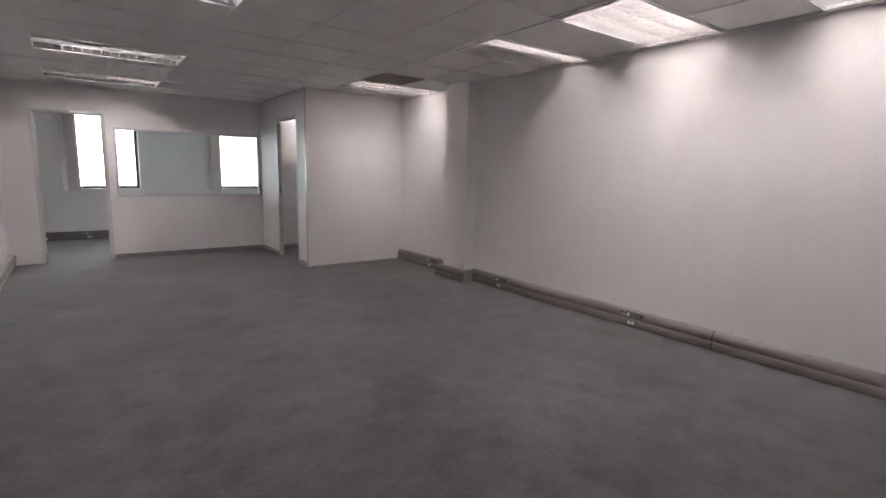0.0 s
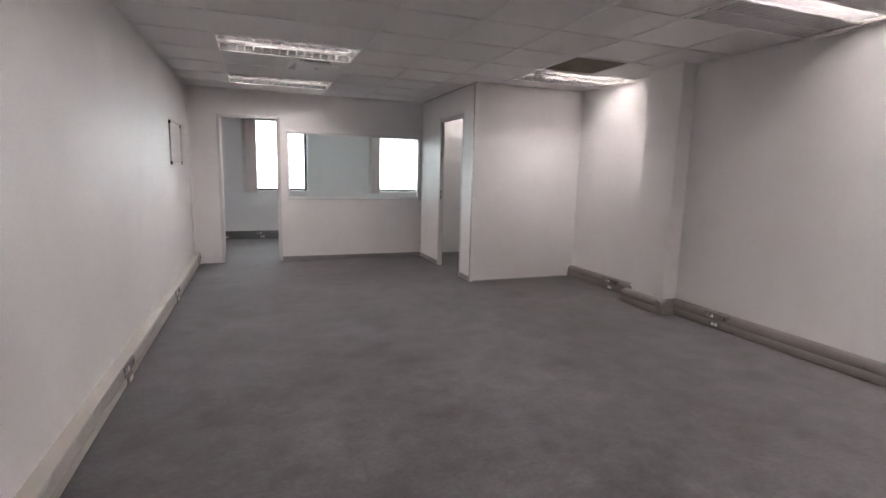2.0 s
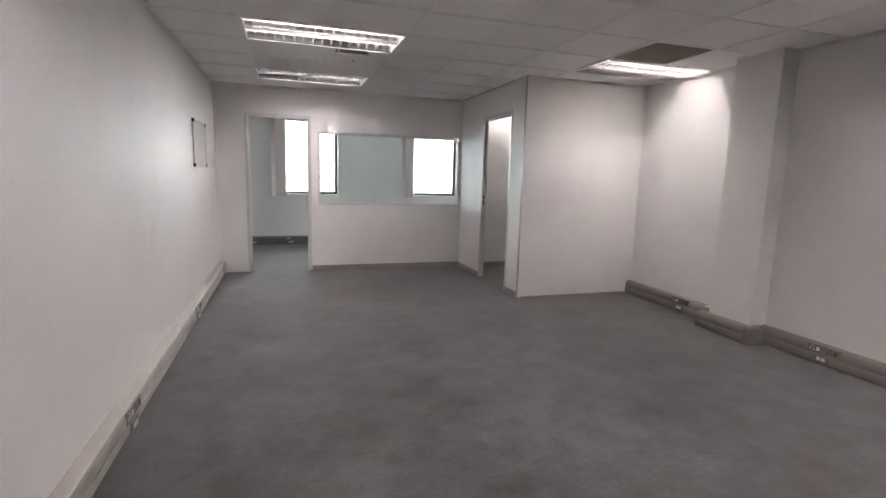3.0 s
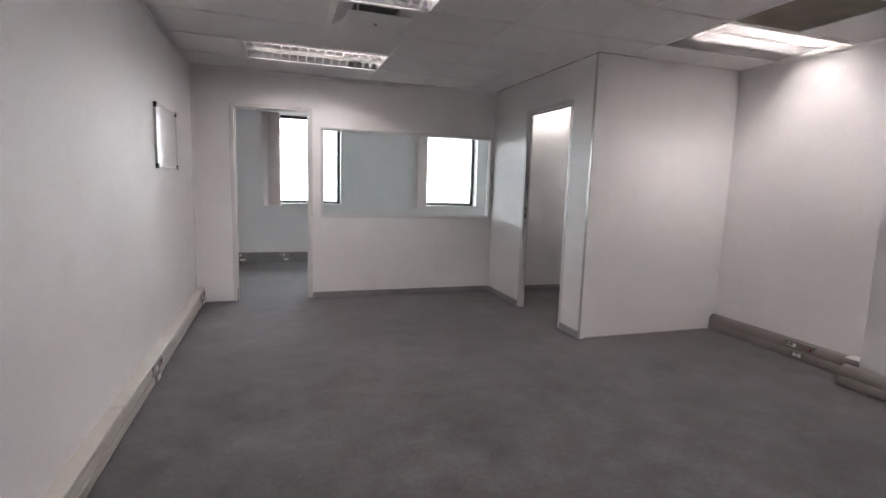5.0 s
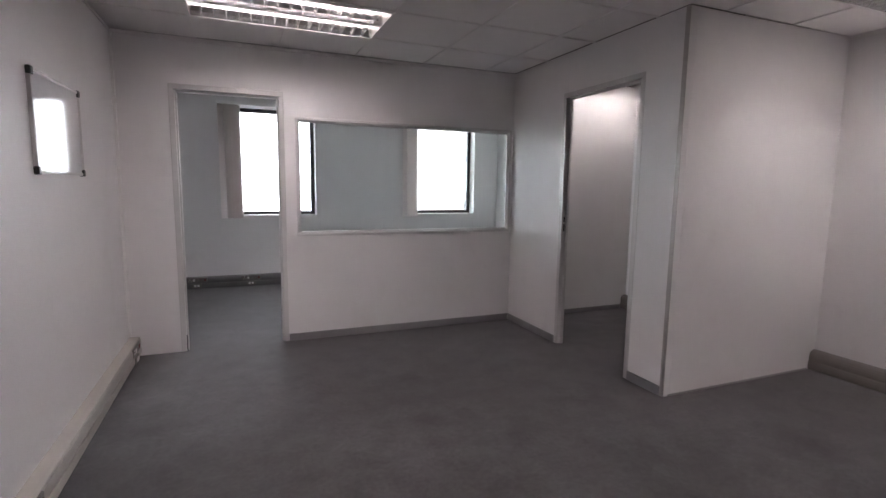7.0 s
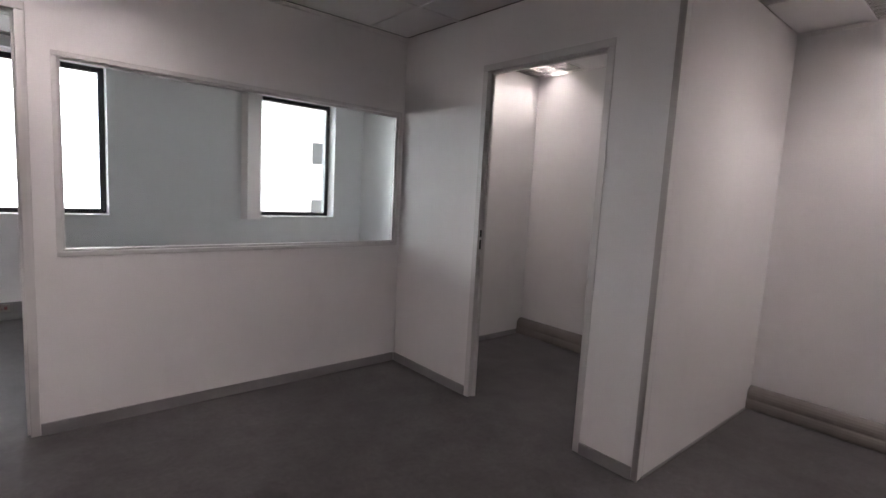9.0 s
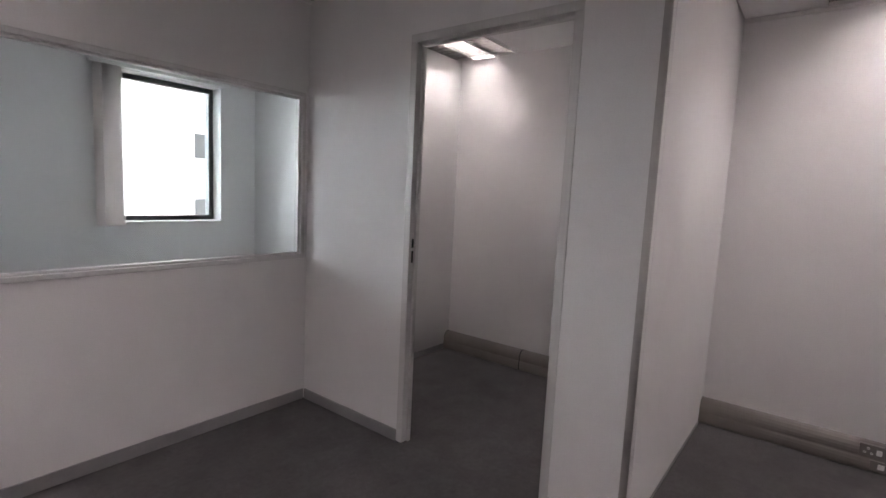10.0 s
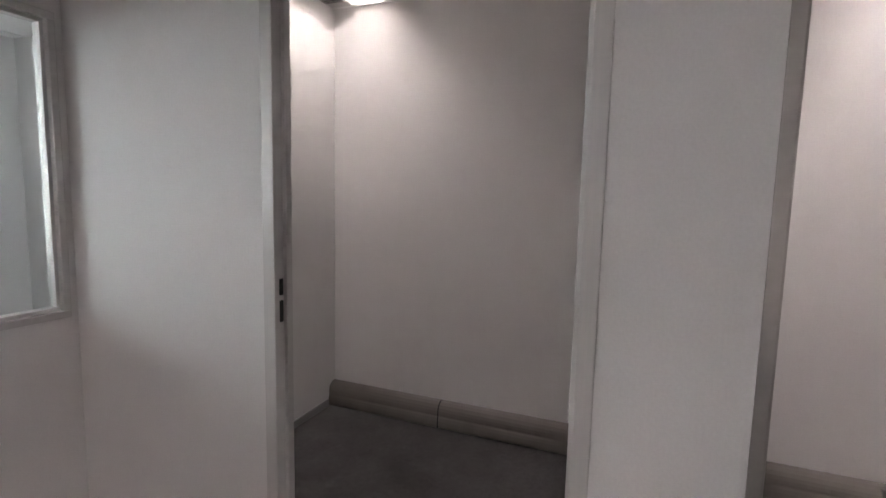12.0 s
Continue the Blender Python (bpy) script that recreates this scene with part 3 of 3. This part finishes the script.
def trunking(m, lengths, mat, label, profile=WAVE):
    """A run of two-channel skirting trunking: local x along the wall, -y out of it."""
    root = empty("power_trunking", label, "cable trunking", "skirting trunking", at=m)
    x = 0.0
    for n in lengths:
        part("cover", profile_bar(profile, x + 0.0012, x + n - 0.0012), mat, root)
        x += n
    for i in range(1, len(lengths)):
        u = sum(lengths[:i])
        if profile is PROFILE:
            part("joint_clip", profile_bar(profile, u - 0.012, u + 0.012, 0.003), mat, root)
        else:
            part("joint_clip", profile_bar(profile, u - 0.003, u + 0.003, 0.0025), BLACK, root, "thin dark joint between two covers")
    for u in (0.0, sum(lengths) - 0.003):
        part("end_cap", profile_bar(profile, u, u + 0.003, 0.002), mat, root)
    return root


GREY = "grey two-channel power trunking along the wall"
trunking(pose(XA, 4.52, 0, 0, 0, -90), [2.92, 3.18], TRUNK, GREY)
trunking(pose(XR, YS, 0, 0, 0, -90), [YS - 4.95], TRUNK, GREY)
trunking(pose(3.785, 5.03, 0, 0, 0, -90), [0.585], TRUNK, "grey power trunking wrapped round the column")
trunking(pose(3.709, 4.52, 0, 0, 0, 0), [0.165], TRUNK, "grey power trunking wrapped round the column")
trunking(pose(XR, YP, 0, 0, 0, -90), [0.73, YP - 0.73 - YS - T], TRUNK, GREY)
trunking(pose(XL, YB, 0, 0, 0, 90), [3.4, 3.7, YP - YB - 7.1], CREAM, "cream two-channel power trunking along the wall", PROFILE)
trunking(pose(XL, YF, 0, 0, 0, 0), [2.0, XF - XL - 2.0], SHADED_TRUNK, "grey power trunking under the windows")


def ring(radius, hole, depth, x, z, front):
    """A short upright ring on the front of a plate."""
    bm = bmesh.new()
    n = 12
    rows = []
    for r, y in ((radius, front), (radius, front - depth), (hole, front - depth), (hole, front)):
        rows.append([bm.verts.new((x + r * math.cos(2 * math.pi * k / n), y, z + r * math.sin(2 * math.pi * k / n))) for k in range(n)])
    for a, b in zip(rows, rows[1:]):
        for k in range(n):
            bm.faces.new([a[k], a[(k + 1) % n], b[(k + 1) % n], b[k]])
    return bm


def outlet():
    """A white-switched socket and a red one side by side in the upper channel, a double switch in the lower."""
    root = empty("power_outlet", "dark power outlet with white and red rocker switches on the trunking", "power outlet", "outlets on the trunking")
    f = -0.056
    upper = part("socket_plate", a_box(-0.078, 0.05, f, -0.03, 0.076, 0.139, bevel=0.002), PLATE, root)
    second = part("red_socket_plate", a_box(0.0515, 0.155, f - 0.001, -0.03, 0.076, 0.139, bevel=0.002), PLATE, root)
    lower = part("switch_plate", a_box(-0.03, 0.09, f - 0.004, -0.03, 0.012, 0.064, bevel=0.002), PLATE, root)
    for x, z in ((-0.042, 0.12), (-0.056, 0.099), (-0.028, 0.097)):
        part("pin_ring", ring(0.0062, 0.0034, 0.0015, x, z, f), SWITCH, upper, "pale ring of a socket pin")
    part("rocker_switch", a_box(-0.01, 0.012, f - 0.006, f + 0.001, 0.094, 0.122, bevel=0.002), SWITCH, upper, "white rocker switch")
    for x, z in ((0.088, 0.12), (0.075, 0.1), (0.101, 0.098)):
        part("pin_hole", cylinder(bmesh.new(), 0.0062, 0.003, Matrix.Translation((x, f - 0.0015, z)) @ Matrix.Rotation(radians(90), 4, "X"), 10), RED, second, "dark red socket pin hole")
    part("rocker_switch", a_box(0.116, 0.138, f - 0.006, f, 0.094, 0.122, bevel=0.002), RED, second, "dark red rocker switch")
    for x in (0.014, 0.05):
        part("rocker_switch", a_box(x - 0.013, x + 0.013, f - 0.010, f - 0.003, 0.026, 0.052, bevel=0.002), SWITCH, lower, "white rocker switch")
    return root


first = outlet()
OUT = 0.009   # how far the outlets stand beyond their own datum on the grey runs
DEEP = 0.0225  # and on the deeper cream run
first.matrix_basis = pose(XR - OUT, 5.5, 0, 0, 0, -90)
for m in (pose(XA - OUT, 4.025, 0, 0, 0, -90), pose(XA - OUT, 2.32, 0, 0, 0, -90), pose(XL + DEEP, 4.15, 0, 0, 0, 90), pose(XL + DEEP, 6.12, 0, 0, 0, 90), pose(XL + DEEP, 8.08, 0, 0, 0, 90), pose(-0.5, YF - OUT, 0), pose(0.13, YF - OUT, 0)):
    copy_thing(first, m)


cap = tagged(new("trunking_end_cap", mesh("trunking_end_cap", a_box(3.90, XR - 0.002, 4.955, 5.11, 0.1475, 0.156, bevel=0.002), TRIM)), "white off-cut lying on the trunking beside the column", "trim")

# ---- whiteboard ----
def whiteboard():
    y0, y1, z0, z1 = 6.71, 7.35, 1.34, 1.785
    root = empty("whiteboard", "small glossy whiteboard with aluminium frame and black corners", "whiteboard", at=pose(XL + 0.006, (y0 + y1) / 2, (z0 + z1) / 2, 0, 0, 89))
    w, h, f = (y1 - y0) / 2, (z1 - z0) / 2, 0.014
    part("board", a_box(-w + f, w - f, -0.012, -0.001, -h + f, h - f), BOARD, root, "glossy white writing surface")
    for a in ((-w, w, h - f, h), (-w, w, -h, -h + f)):
        part("frame_rail", a_box(a[0] + 0.02, a[1] - 0.02, -0.018, -0.0005, a[2], a[3], bevel=0.003), ALU, root)
    stiles = []
    for x in (-w, w - f):
        stiles.append(part("frame_stile", a_box(x, x + f, -0.018, -0.0005, -h + 0.02, h - 0.02, bevel=0.003), ALU, root))
    for sx in (-1, 1):
        for sz in (-1, 1):
            x, z = sx * (w - 0.012), sz * (h - 0.014)
            part("corner_cap", a_box(x - 0.016, x + 0.016, -0.022, -0.0004, z - 0.018, z + 0.018, bevel=0.005), BLACK, stiles[(sx + 1) // 2], "black plastic corner cap")


whiteboard()


# ---- facade windows and blinds ----
def facade_window(name, o):
    u0, u1, z0, z1 = o
    root = empty(name, "bright window in a charcoal frame set in the wall", "window", kind="structure")
    f, d0, d1 = 0.048, YF + 0.16, YF + 0.24
    part("frame", a_box(u0, u1, d0, d1, z0, z0 + f, bevel=0.003), DARKFRAME, root)
    part("frame", a_box(u0, u1, d0, d1, z1 - f, z1, bevel=0.003), DARKFRAME, root)
    part("frame", a_box(u0, u0 + f, d0, d1, z0 + f, z1 - f, bevel=0.003), DARKFRAME, root)
    part("frame", a_box(u1 - f, u1, d0, d1, z0 + f, z1 - f, bevel=0.003), DARKFRAME, root)
    pane = part("pane", a_box(u0 + f, u1 - f, d0 + 0.05, d0 + 0.056, z0 + f, z1 - f), GLASS, root, "clear glass pane")
    pane.visible_shadow = False
    part("sill", a_box(u0 - 0.01, u1 + 0.01, YF - 0.012, YF + 0.158, z0 - 0.012, z0 - 0.001 + 0.006, bevel=0.003), TRIM, root, "white window sill")
    part("stay", a_box(u1 - 0.3, u1 - 0.16, d0 - 0.012, d0 - 0.001, z0 + f - 0.012, z0 + f + 0.004, bevel=0.002), BLACK, root, "black window stay")


facade_window("window_2", WIN1)
facade_window("window_3", WIN2)


def vertical_blind(o):
    u0, u1, z0, z1 = o
    root = empty("vertical_blind", "beige vertical blind drawn aside at the window", "blind", "vertical blinds", at=pose(u0, YF - 0.09, 0))
    part("head_rail", a_box(-0.05, u1 - u0 + 0.02, 0.02, 0.088, z1 + 0.005, z1 + 0.045, bevel=0.003), TRIM, root, "white head rail")
    rnd = random.Random(7)
    for k in range(14):
        a = radians(62 + rnd.uniform(-8, 8))
        x, w = -0.014 + 0.0165 * k, 0.044
        bm = bmesh.new()
        rows = []
        for s in (-1, -0.33, 0.33, 1):
            bow = 0.004 * (1 - s * s)
            rows.append([bm.verts.new((x + s * w * math.cos(a) - bow * math.sin(a), 0.04 + s * w * math.sin(a) + bow * math.cos(a), z)) for z in (z0 - 0.03, z1 + 0.006)])
        for p, q in zip(rows, rows[1:]):
            bm.faces.new([p[0], q[0], q[1], p[1]])
        bmesh.ops.solidify(bm, geom=list(bm.faces), thickness=0.0012)
        part("slat", bm, BLIND, root, smooth=True)


vertical_blind(WIN1)
vertical_blind(WIN2)

# ---- outside ----
HAZE = glow("white_overcast_sky", (0.87, 0.94, 1.0), 5.3)
tagged(new("backdrop", mesh("backdrop", a_box(-90, 90, 70, 70.5, -6, 80), HAZE)), "plain bright overcast sky far behind the windows", "sky", kind="structure")
# ground out of view, kept pale so it throws daylight up to the ceilings
structure("ground", a_box(-400, 400, -400, 400, -6.3, -6.0), GROUNDMAT, "unseen ground far below the windows, made pale to bounce daylight up", "ground")
home = empty("neighbour_building", "pale rendered building with small grey windows", "building")
part("wall", a_box(4.4, 12.0, 16.0, 22.0, -6.0, 5.5), FACADE, home)
for i in range(2):
    for k in range(4):
        part("window", a_box(5.52 + i * 1.9, 6.4 + i * 1.9, 15.97, 16.01, 1.77 - 1.3 * k, 2.25 - 1.3 * k), OUTGLASS, home, "grey window pane")
